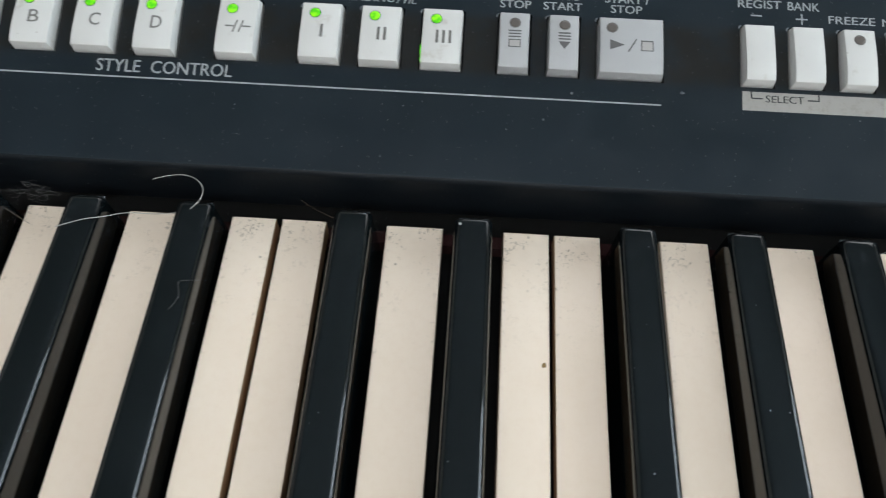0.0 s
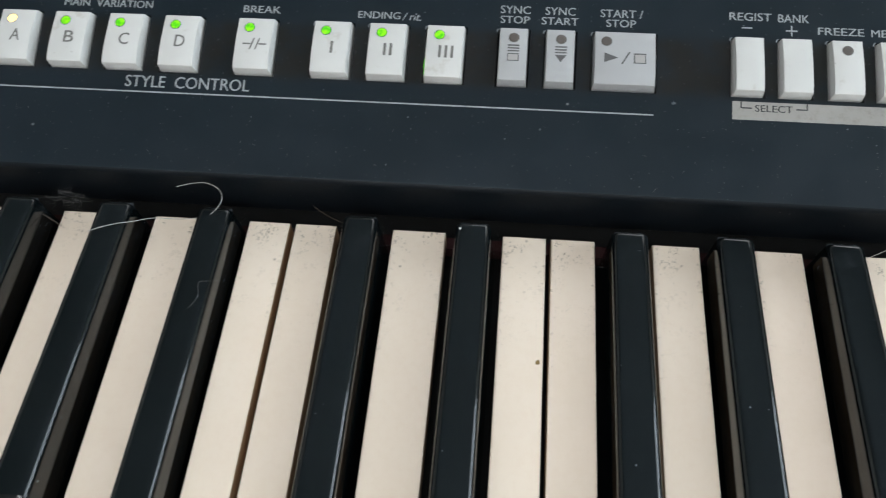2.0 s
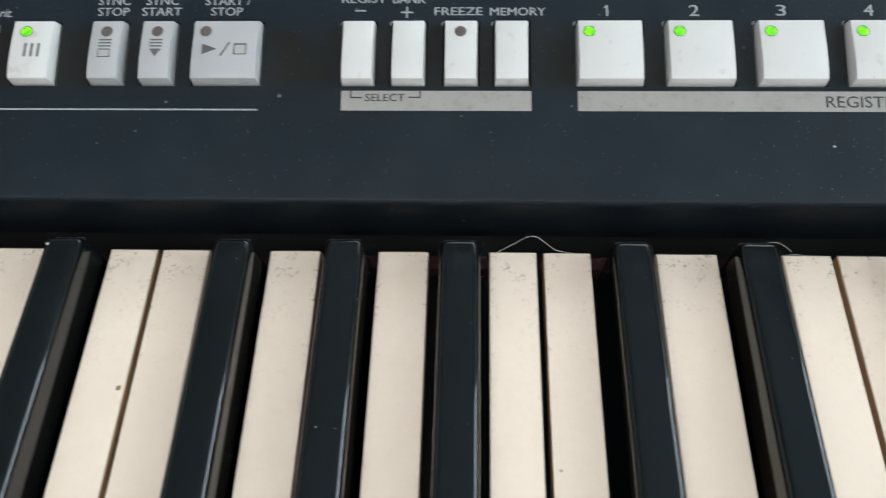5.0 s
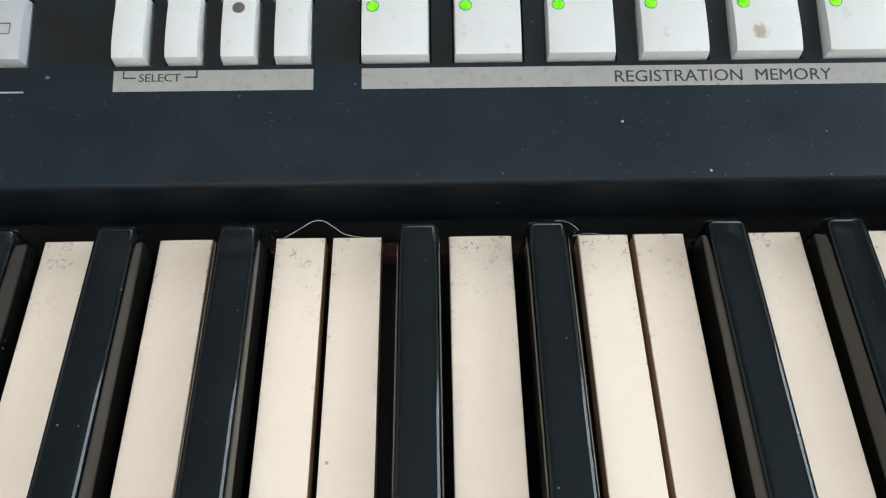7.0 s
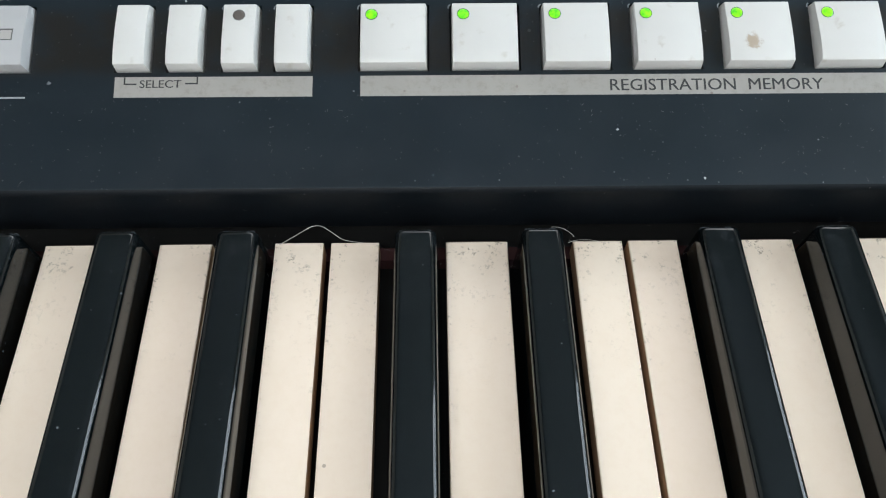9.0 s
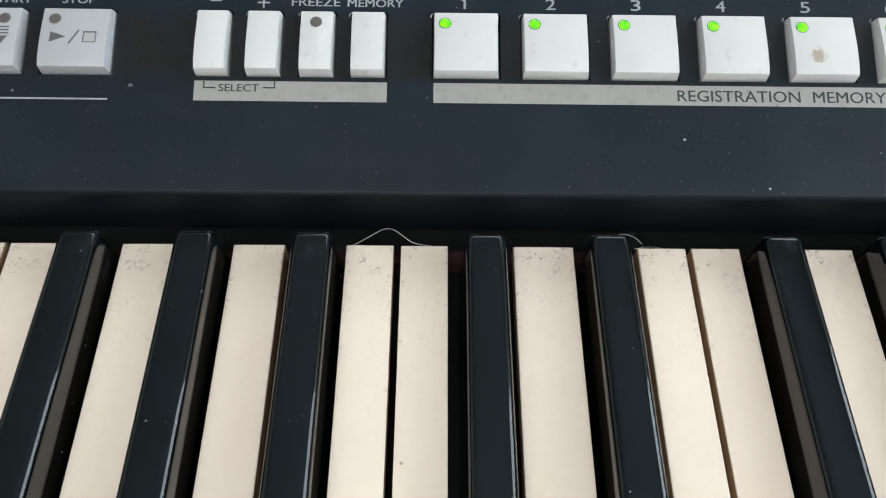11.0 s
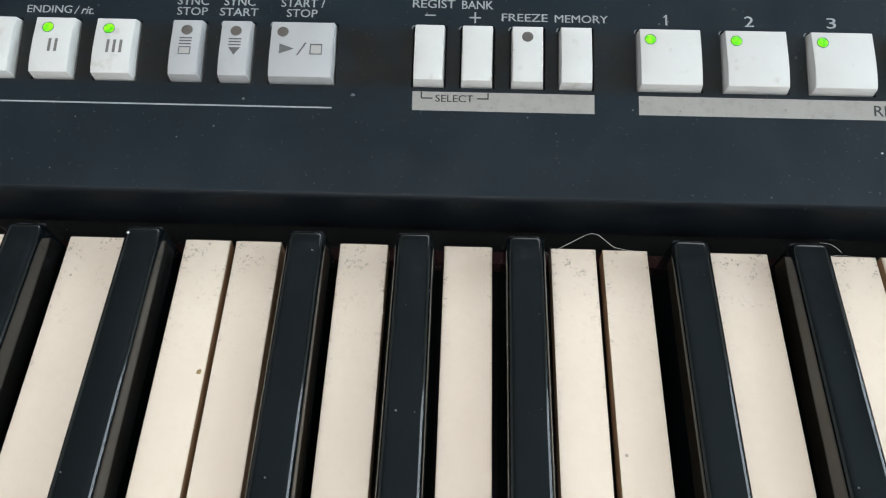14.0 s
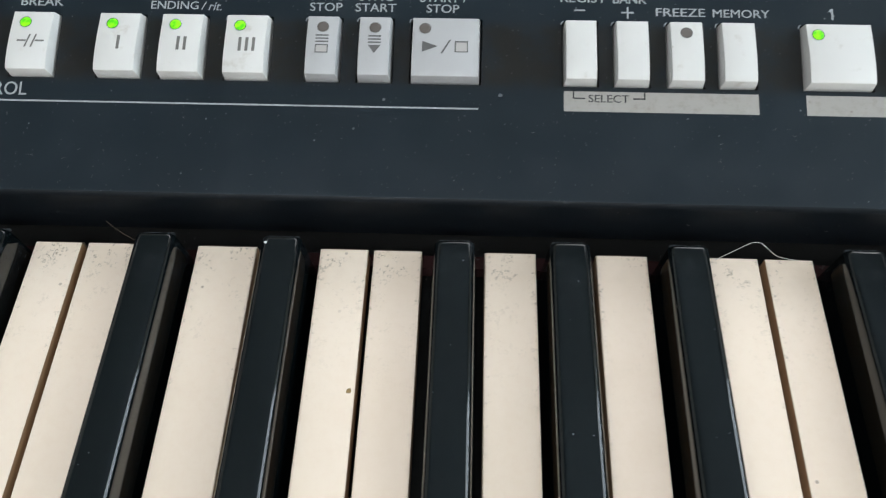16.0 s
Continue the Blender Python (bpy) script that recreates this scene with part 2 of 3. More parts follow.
WOOD = plain_wall_material("brown_table_wood", (0.16, 0.10, 0.06), (0.11, 0.065, 0.04), 6.0, 0.45)
GLASS = material("clear_glass", (1, 1, 1), 0.02)
GLASS.node_tree.nodes["Principled BSDF"].inputs["Transmission Weight"].default_value = 1.0
FRAME = material("white_window_paint", (0.75, 0.75, 0.74), 0.5)


# ---- mesh helpers ----
def mesh_of(name, bm, mat):
    me = bpy.data.meshes.new(name)
    bm.normal_update()
    bm.to_mesh(me)
    bm.free()
    for mm in mat if isinstance(mat, (list, tuple)) else (mat,):
        me.materials.append(mm)
    return me


def place(name, me, parent=None, m=None, label=""):
    ob = new(name, me)
    if parent:
        ob.parent = parent
    if m is not None:
        ob.matrix_basis = m
    return tagged(ob, label)


def part(name, bm, mat, parent, label=""):
    return place(name, mesh_of(name, bm, mat), parent, None, label)


def box(bm, x0, x1, y0, y1, z0, z1):
    v = [bm.verts.new((x, y, z)) for z in (z0, z1) for x, y in ((x0, y0), (x1, y0), (x1, y1), (x0, y1))]
    for f in ((3, 2, 1, 0), (4, 5, 6, 7), (0, 1, 5, 4), (1, 2, 6, 5), (2, 3, 7, 6), (3, 0, 4, 7)):
        bm.faces.new([v[i] for i in f])
    return v


def box_bm(*a):
    bm = bmesh.new()
    box(bm, *a)
    return bm


def prism(bm, pts, z0, z1):
    """A flat outline (counter-clockwise) raised from z0 to z1."""
    lo = [bm.verts.new((x, y, z0)) for x, y in pts]
    hi = [bm.verts.new((x, y, z1)) for x, y in pts]
    bm.faces.new(hi)
    bm.faces.new(lo[::-1])
    for i in range(len(pts)):
        j = (i + 1) % len(pts)
        bm.faces.new((lo[i], lo[j], hi[j], hi[i]))


def soften(bm, width, segments=2, edges=None):
    bmesh.ops.bevel(bm, geom=list(edges or bm.edges), offset=width, segments=segments, profile=0.6, affect="EDGES", clamp_overlap=True)


def smooth(bm, limit=35):
    bm.normal_update()
    for f in bm.faces:
        f.smooth = True
    for e in bm.edges:
        if len(e.link_faces) == 2 and e.calc_face_angle(0) > radians(limit):
            e.smooth = False


# ---- the setting: a plain room round the instrument, out of view ----
FLOOR_Z, CEIL_Z = -0.83, 1.80
RX0, RX1, RY0, RY1 = ROOM


def wall(name, *a):
    return tagged(part(name, box_bm(*a), WALL, None), "plain pale painted room wall", "wall", kind="structure")


tagged(part("floor", box_bm(RX0 - 0.2, RX1 + 0.2, RY0 - 0.2, RY1 + 0.2, FLOOR_Z - 0.1, FLOOR_Z), FLOOR, None), "plain brown tiled room floor", "floor", kind="structure")
tagged(part("ceiling", box_bm(RX0 - 0.2, RX1 + 0.2, RY0 - 0.2, RY1 + 0.2, CEIL_Z, CEIL_Z + 0.1), CEILING, None), "plain dim blue-grey ceiling, unseen, toned for reflections", "ceiling", kind="structure")
wall("wall_west", RX0 - 0.15, RX0, RY0, RY1, FLOOR_Z, CEIL_Z)


def window_wall(wall_name, window_name, turn, u, v, span):
    """A wall along the local x axis with an opening u by v, its frame and pane; turn places it."""
    bm = bmesh.new()
    box(bm, span[0], u[0], 0, 0.15, FLOOR_Z, CEIL_Z)
    box(bm, u[1], span[1], 0, 0.15, FLOOR_Z, CEIL_Z)
    box(bm, u[0], u[1], 0, 0.15, FLOOR_Z, v[0])
    box(bm, u[0], u[1], 0, 0.15, v[1], CEIL_Z)
    place(wall_name, mesh_of(wall_name, bm, WALL), None, turn)
    tagged(bpy.data.objects[wall_name], "pale painted wall with a window opening", "wall", kind="structure")
    win = tagged(new(window_name), "unseen white painted window letting daylight in", "window", kind="structure")
    win.matrix_basis = turn
    bm = bmesh.new()
    for x0, x1, z0, z1 in ((u[0], u[1], v[0], v[0] + 0.04), (u[0], u[1], v[1] - 0.04, v[1]), (u[0], u[0] + 0.04, v[0] + 0.04, v[1] - 0.04), (u[1] - 0.04, u[1], v[0] + 0.04, v[1] - 0.04)):
        box(bm, x0 + 0.001, x1 - 0.001, 0.09, 0.13, z0 + 0.001, z1 - 0.001)
    part("window_frame", bm, FRAME, win)
    pane = part("pane", box_bm(u[0] + 0.042, u[1] - 0.042, 0.105, 0.110, v[0] + 0.042, v[1] - 0.042), GLASS, win)
    pane.visible_shadow = False


# local x runs along the wall, local y points out of the room
window_wall("wall_east", "window_1", pose(RX1, 0, 0, 0, 0, -90), (-EAST_Y[1], -EAST_Y[0]), EAST_Z, (-RY1, -RY0))
# north and south windows are added, unseen, to even out the light
window_wall("wall_north", "window_3", pose(0, RY1, 0), NORTH_X, NORTH_Z, (RX0 - 0.15, RX1 + 0.15))
window_wall("wall_south", "window_2", pose(0, RY0, 0, 0, 0, 180), (-SOUTH_X[1], -SOUTH_X[0]), SOUTH_Z, (-RX1 - 0.15, -RX0 + 0.15))

# ---- the table under the instrument ----
TABLE_Z = -0.062
table = tagged(new("table"), "plain brown wooden table under the keyboard", "table")
table.location = (0.1, 0.0, FLOOR_Z)
top = part("tabletop", box_bm(-0.55, 0.55, -0.32, 0.32, TABLE_Z - 0.03 - FLOOR_Z, TABLE_Z - FLOOR_Z), WOOD, table)
leg_me = mesh_of("leg", box_bm(-0.025, 0.025, -0.025, 0.025, 0, TABLE_Z - 0.03 - FLOOR_Z), WOOD)
for x in (-0.5, 0.5):
    for y in (-0.27, 0.27):
        place("leg", leg_me, table, pose(x, y, 0))

# ---- the instrument ----
keyboard = tagged(new("electronic_keyboard"), "dark charcoal electronic keyboard with yellowed keys and dusty panel", "keyboard")
X0, X1 = -0.1665, 0.3310
SLOPE = math.atan(0.33)
PANEL = Matrix.Translation((0, 0.0277, 0.0201)) @ Matrix.Rotation(SLOPE, 4, "X")
S0, S1 = 6.5 * MM, 22.4 * MM  # front and back of the button row, up the slope
GAP = 0.45 * MM

STYLE_W = 10.5
STYLE = [("III", -108.0), ("A", -87.0), ("B", -71.3), ("C", -55.4), ("D", -39.4), ("break", -18.3), ("I", 3.1), ("II", 18.5), ("III", 34.3)]
GREY = [("stop", 54.0, 62.0), ("start", 66.6, 74.6), ("start_stop", 79.4, 95.9)]
NARROW = [("minus", 116.0, 123.9), ("plus", 128.1, 136.2), ("freeze", 140.8, 149.0), ("memory", 153.0, 161.3)]
WIDE = [(str(i + 1), 172.8 + 21.45 * i, 172.8 + 21.45 * i + 15.8) for i in range(6)]
SPANS = [(x * MM, (x + STYLE_W) * MM) for _, x in STYLE] + [(a * MM, b * MM) for _, a, b in GREY + NARROW + WIDE]


def panel_mesh():
    bm = bmesh.new()
    hi = PANEL

    def quad(x0, x1, s0, s1, h0=0.0, h1=0.0):
        bm.faces.new([bm.verts.new(hi @ Vector(p)) for p in ((x0, s0, h0), (x1, s0, h0), (x1, s1, h1), (x0, s1, h1))])

    # front apron: slope, rounded lip, dark face, underside
    r, a = 1.5 * MM, SLOPE
    p = hi @ Vector((0, -21.9 * MM, 0))
    cy, cz = p.y + r * math.sin(a), p.z - r * math.cos(a)
    prof = [(q.y, q.z) for q in (hi @ Vector((0, S0 - GAP, 0)),)]
    for i in range(9):
        f = a + (radians(93) - a) * i / 8
        prof.append((cy - r * math.sin(f), cz + r * math.cos(f)))
    y, z = prof[-1]
    prof += [(y + 0.5 * MM, -3.0 * MM), (y + 1.2 * MM, -4.2 * MM), (0.03, -4.2 * MM)]
    rows = [[bm.verts.new((x, yy, zz)) for x in (X0, X1)] for yy, zz in prof]
    for i in range(len(rows) - 1):
        f = bm.faces.new((rows[i][1], rows[i][0], rows[i + 1][0], rows[i + 1][1]))
        f.smooth = 1 <= i <= 9
        f.material_index = 1 if i >= 2 else 0
    # button row with an opening for each button
    edges = [X0] + [v for a0, b0 in SPANS for v in (a0 - GAP, b0 + GAP)] + [X1]
    for i in range(0, len(edges), 2):
        quad(edges[i], edges[i + 1], S0 - GAP, S1 + GAP)
    for a0, b0 in SPANS:
        x0, x1, s0, s1, d = a0 - GAP, b0 + GAP, S0 - GAP, S1 + GAP, -4 * MM
        c = [(x0, s0), (x1, s0), (x1, s1), (x0, s1)]
        for i in range(4):
            (xa, sa), (xb, sb) = c[i], c[(i + 1) % 4]
            bm.faces.new([bm.verts.new(hi @ Vector(q)) for q in ((xa, sa, 0), (xa, sa, d), (xb, sb, d), (xb, sb, 0))])
        quad(x0, x1, s0, s1, d, d)
    # above the row: a seam, then the upper deck and its back
    seam = 36.3 * MM
    quad(X0, X1, S1 + GAP, seam)
    quad(X0, X1, seam, seam, 0.0, -0.8 * MM)
    quad(X0, X1, seam, seam + 0.5 * MM, -0.8 * MM, -0.8 * MM)
    quad(X0, X1, seam + 0.5 * MM, seam + 0.5 * MM, -0.8 * MM, 0.2 * MM)
    quad(X0, X1, seam + 0.5 * MM, 95 * MM, 0.2 * MM, 0.2 * MM)
    bmesh.ops.remove_doubles(bm, verts=bm.verts, dist=1e-6)
    bmesh.ops.recalc_face_normals(bm, faces=bm.faces)
    return bm


panel = part("control_panel", panel_mesh(), (PANEL_MAT, APRON), keyboard, "sloping charcoal plastic panel with dust specks")
top_back = PANEL @ Vector((0, 95 * MM, 0.2 * MM))
bm = bmesh.new()
box(bm, X0, X1, -0.150, top_back.y, TABLE_Z + 0.004, -24 * MM)
box(bm, X0, X1, top_back.y, top_back.y + 0.003, TABLE_Z + 0.004, top_back.z)
part("case_bottom", bm, KEY_BED, keyboard)
for side in (0, 1):
    bm = bmesh.new()
    xa = X1 if side else X0 - 0.018
    pts = [(-0.150, -0.058), (top_back.y + 0.003, -0.058), (top_back.y + 0.003, top_back.z), (0.009, 0.0125), (0.003, 0.008), (-0.148, 0.004)]
    lo = [bm.verts.new((xa, y, z)) for y, z in pts]
    hi_v = [bm.verts.new((xa + 0.018, y, z)) for y, z in pts]
    bm.faces.new(lo), bm.faces.new(hi_v[::-1])
    for i in range(6):
        j = (i + 1) % 6
        bm.faces.new((lo[j], lo[i], hi_v[i], hi_v[j]))
    bmesh.ops.recalc_face_normals(bm, faces=bm.faces)
    soften(bm, 0.0015)
    part("end_cheek", bm, PANEL_MAT, keyboard)
foot_me = mesh_of("rubber_foot", box_bm(-0.012, 0.012, -0.012, 0.012, 0, 0.004), KEY_BED)
for x in (X0 + 0.04, X1 - 0.04):
    for y in (-0.12, 0.08):
        place("rubber_foot", foot_me, keyboard, pose(x, y, TABLE_Z))

# ---- keys ----
PITCH = 23.5
TAILS = {"C": (0.9, 12.2), "D": (28.0, 42.6), "E": (58.2, 69.9), "F": (71.3, 83.0), "G": (98.2, 110.6), "A": (125.0, 137.3), "B": (152.2, 163.6)}
BLACKS = {"C_sharp": 20.4, "D_sharp": 49.95, "F_sharp": 90.5, "G_sharp": 117.5, "A_sharp": 145.1}
# how far single black keys stand off their even spacing
LEAN = {(0, "C_sharp"): -0.2, (0, "D_sharp"): 0.4, (1, "C_sharp"): 0.6, (0, "F_sharp"): 0.5, (1, "F_sharp"): -0.1, (0, "G_sharp"): 0.3, (1, "G_sharp"): -0.1, (-1, "A_sharp"): -0.3, (-1, "G_sharp"): -0.6, (-1, "F_sharp"): -0.8}
HEAD_Y, FRONT_Y = -84.0, -134.0


def white_key_mesh(note):
    k = "CDEFGAB".index(note)
    t0, t1 = TAILS[note]
    o = k * PITCH
    h0, h1 = 0.55, PITCH - 0.55
    t0, t1 = t0 - o, t1 - o
    pts = [(h0, FRONT_Y), (h1, FRONT_Y), (h1, HEAD_Y), (t1, HEAD_Y), (t1, 0), (t0, 0), (t0, HEAD_Y), (h0, HEAD_Y)]
    clean = []
    for q in pts:
        if not clean or abs(q[0] - clean[-1][0]) + abs(q[1] - clean[-1][1]) > 0.3:
            clean.append(q)
    bm = bmesh.new()
    prism(bm, [(x * MM, y * MM) for x, y in clean], -5.5 * MM, 0)
    bm.normal_update()
    soften(bm, 0.35 * MM, 2, [e for e in bm.edges if all(v.co.z > -MM for v in e.verts)])
    smooth(bm, 50)
    uv = bm.loops.layers.uv.new("tail")
    for f in bm.faces:
        # faces turned sideways or down get a darker brown than the top
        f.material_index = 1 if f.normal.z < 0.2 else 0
        for lp in f.loops:
            lp[uv].uv = ((lp.vert.co.x / MM - t0) / (t1 - t0), lp.vert.co.y / MM / 100)
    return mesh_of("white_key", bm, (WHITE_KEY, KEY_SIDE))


def tail_mesh(note):
    k = "CDEFGAB".index(note)
    t0, t1 = (v - k * PITCH for v in TAILS[note])
    bm = box_bm((t0 + 0.8) * MM, (t1 - 0.5) * MM, 0.02 * MM, 1.1 * MM, -5.4 * MM, -1.8 * MM)
    return mesh_of("key_tail", bm, KEY_TAIL_SHADE)


def black_top(y):
    """Height of a black key's top, which rises gently towards its nose."""
    return 8.2 - 2.8 * y / 78.6


def black_key_mesh():
    """Tapered black key: rounded shoulders, sloping nose, origin at its back end."""
    bm = bmesh.new()
    # stations: y, half width at top, height of the top, half width at bottom
    stations = [(0.0, 4.0, 5.4, 5.3), (-0.25, 4.3, 7.4, 5.5), (-0.75, 4.5, 8.1, 5.7), (-1.1, 4.56, 8.2, 5.8), (-1.6, 4.6, 8.25, 5.9)]
    stations += [(y, 4.6 - y / 500, black_top(y), 6.0) for y in (-6, -25, -50)]
    stations += [(-78.6, 4.75, 11.0, 6.0), (-80.2, 4.65, 10.1, 6.0), (-84.7, 5.0, -1.0, 6.0), (-85.2, 5.2, -12, 6.0)]
    rings = []
    for y, wt, h, wb in stations:
        ring = []
        left = [(-wb, -12.0)] + [(-wt - 0.15 + 2.0 * (1 - math.cos(f)), h - 2.0 + 2.0 * math.sin(f)) for f in [radians(11.25 * k) for k in range(9)]]
        for x, z in left + [(-x, z) for x, z in left[::-1]]:
            ring.append(bm.verts.new((x * MM, y * MM, max(z, -12.0) * MM)))
        rings.append(ring)
    for a, b in zip(rings, rings[1:]):
        for i in range(len(a) - 1):
            bm.faces.new((a[i], b[i], b[i + 1], a[i + 1]))
    bm.faces.new(rings[0])
    bmesh.ops.remove_doubles(bm, verts=bm.verts, dist=1e-6)
    bmesh.ops.recalc_face_normals(bm, faces=bm.faces)
    smooth(bm, 62)
    return mesh_of("black_key", bm, BLACK_KEY)


part("felt_strip", box_bm(X0 + 0.5 * MM, X1 - 0.5 * MM, 1.4 * MM, 5.0 * MM, -16 * MM, -11.5 * MM), RED_FELT, keyboard, "dark red felt strip behind the keys")
white_meshes = {n: white_key_mesh(n) for n in "CDEFGAB"}
tail_meshes = {n: tail_mesh(n) for n in "CDEFGAB"}
black_me = black_key_mesh()
bm = bmesh.new()
rnd = random.Random(11)
for i in range(9):
    x = -3.6 + i * 0.8
    y = 0.55 + rnd.uniform(-0.08, 0.08)
    box(bm, x * MM, (x + rnd.uniform(0.45, 0.8)) * MM, y * MM, (y + 0.13) * MM, 5.0 * MM, 6.0 * MM)
dust_edge_me = mesh_of("dust_edge", bm, DUST_GREY)
for octave in (-1, 0, 1):
    for k, note in enumerate("CDEFGAB"):
        drop = random.uniform(-0.10, 0.10)
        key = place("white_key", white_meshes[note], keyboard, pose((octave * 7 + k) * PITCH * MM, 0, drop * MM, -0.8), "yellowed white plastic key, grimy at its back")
        place("key_tail", tail_meshes[note], key)
    for note, x in BLACKS.items():
        bk = place("black_key", black_me, keyboard, pose((octave * 7 * PITCH + x + LEAN.get((octave, note), 0.0)) * MM, random.uniform(-1.0, -0.7) * MM, random.uniform(-0.1, 0.1) * MM), "glossy black plastic key with dust")
        place("dust_edge", dust_edge_me, bk, pose(random.uniform(-0.3, 0.3) * MM, 0, 0), "thin line of pale dust")

# ---- buttons ----
LENGTH = (S1 - S0) / MM
BTN = [(0.5, 2.72), (2.2, 2.98), (4.8, 3.06), (7.6, 2.94), (10.6, 2.66), (13.4, 2.3), (15.7, 2.0)]


def top_at(s):
    """Height of a button's top at s millimetres from its front."""
    for (a, ha), (b, hb) in zip(BTN, BTN[1:]):
        if s <= b:
            return ha + (hb - ha) * (s - a) / (b - a)
    return BTN[-1][1]


def button_mesh(width, mat):
    bm = bmesh.new()
    w = width
    rings = []
    for s, h in [(0.0, None)] + BTN + [(LENGTH, None)]:
        if h is None:
            rings.append([bm.verts.new((x * MM, s * MM, z * MM)) for x, z in ((0.0, -2.5), (0.0, 0.0), (w, 0.0), (w, -2.5))])
        else:
            d, e = 0.12 + 0.03 * h, 0.22 + 0.08 * h
            rings.append([bm.verts.new((x * MM, s * MM, z * MM)) for x, z in ((0.0, -2.5), (d, h), (w - e, h), (w, -2.5))])
    for a, b in zip(rings, rings[1:]):
        for i in range(3):
            bm.faces.new((a[i], a[i + 1], b[i + 1], b[i]))
    bm.faces.new(rings[0]), bm.faces.new(rings[-1])
    bmesh.ops.recalc_face_normals(bm, faces=bm.faces)
    bm.normal_update()
    sharp = [e for e in bm.edges if len(e.link_faces) == 2 and e.calc_face_angle(0) > radians(25) and all(v.co.z > -MM for v in e.verts)]
    soften(bm, 0.26 * MM, 2, sharp)
    smooth(bm, 40)
    return mesh_of("button", bm, mat)


def tilt_at(s):
    return math.atan2(top_at(s + 0.8) - top_at(s - 0.8), 1.6)


def on_top(x, s, lift=0.0):
    return Matrix.Translation((x * MM, s * MM, (top_at(s) + lift) * MM)) @ Matrix.Rotation(tilt_at(s), 4, "X")


def disc(bm, r, z, n=20):
    return [bm.verts.new((r * math.cos(6.2832 * i / n), r * math.sin(6.2832 * i / n), z)) for i in range(n)]


def lens_mesh(mat, collar):
    """Round indicator window: a thin dark collar with a slightly domed lens."""
    bm = bmesh.new()
    rings = [disc(bm, r * MM, z * MM) for r, z in ((1.50, -0.25), (1.46, 0.035), (1.33, 0.0), (1.31, 0.02), (0.8, 0.075))]
    for k, (a, b) in enumerate(zip(rings, rings[1:])):
        for i in range(20):
            j = (i + 1) % 20
            f = bm.faces.new((a[i], a[j], b[j], b[i]))
            f.material_index = 1 if k < 2 else 0
            f.smooth = k >= 2
    bm.faces.new(rings[-1])
    return mesh_of("indicator_light", bm, (mat, collar))


LENS = {"green": lens_mesh(LED_GREEN, LENS_RIM), "amber": lens_mesh(LED_AMBER, SYMBOL), "off": lens_mesh(LED_OFF, SYMBOL)}


def lettering(text, width, height, mat, thick=0.03, shear=0.0, bold=0.0, heavy=0.06):
    """A mesh of raised letters, width by height in millimetres, its lower left corner at the origin."""
    cu = bpy.data.curves.new("lettering", "FONT")
    cu.body, cu.shear, cu.offset, cu.resolution_u = text, shear, bold, 3
    ob = new("lettering", cu)
    bpy.context.view_layer.update()
    me = bpy.data.meshes.new_from_object(ob.evaluated_get(bpy.context.evaluated_depsgraph_get()))
    bpy.data.objects.remove(ob)
    bm = bmesh.new()
    bm.from_mesh(me)
    bpy.data.meshes.remove(me)
    xs, ys = [v.co.x for v in bm.verts], [v.co.y for v in bm.verts]
    for v in bm.verts:
        v.co = ((v.co.x - min(xs)) / (max(xs) - min(xs)) * (width - heavy) * MM, (v.co.y - min(ys)) / (max(ys) - min(ys)) * height * MM, thick * MM)
    # a second pass of the print, slightly shifted, gives the heavier strokes
    twin = bmesh.ops.duplicate(bm, geom=bm.verts[:] + bm.edges[:] + bm.faces[:])
    bmesh.ops.translate(bm, verts=[g for g in twin["geom"] if isinstance(g, bmesh.types.BMVert)], vec=(heavy * MM, 0, 0.004 * MM))
    return mesh_of("lettering", bm, mat)


def print_on_panel(text, x0, x1, s0, s1, mat=PRINT, label="", shear=0.0, bold=0.0, thick=0.03):
    place("lettering", lettering(text, x1 - x0, s1 - s0, mat, thick, shear, bold), panel, PANEL @ Matrix.Translation((x0 * MM, s0 * MM, 0)), label)


def bars(rects, mat, z=0.04):
    bm = bmesh.new()
    for pts in rects:
        prism(bm, [(x * MM, y * MM) for x, y in pts], -0.3 * MM, z * MM)
    return mesh_of("symbol", bm, mat)


def rect(x0, x1, y0, y1):
    return [(x0, y0), (x1, y0), (x1, y1), (x0, y1)]


def slash(x, y, w, h, lean):
    return [(x, y), (x + w, y), (x + w + lean, y + h), (x + lean, y + h)]


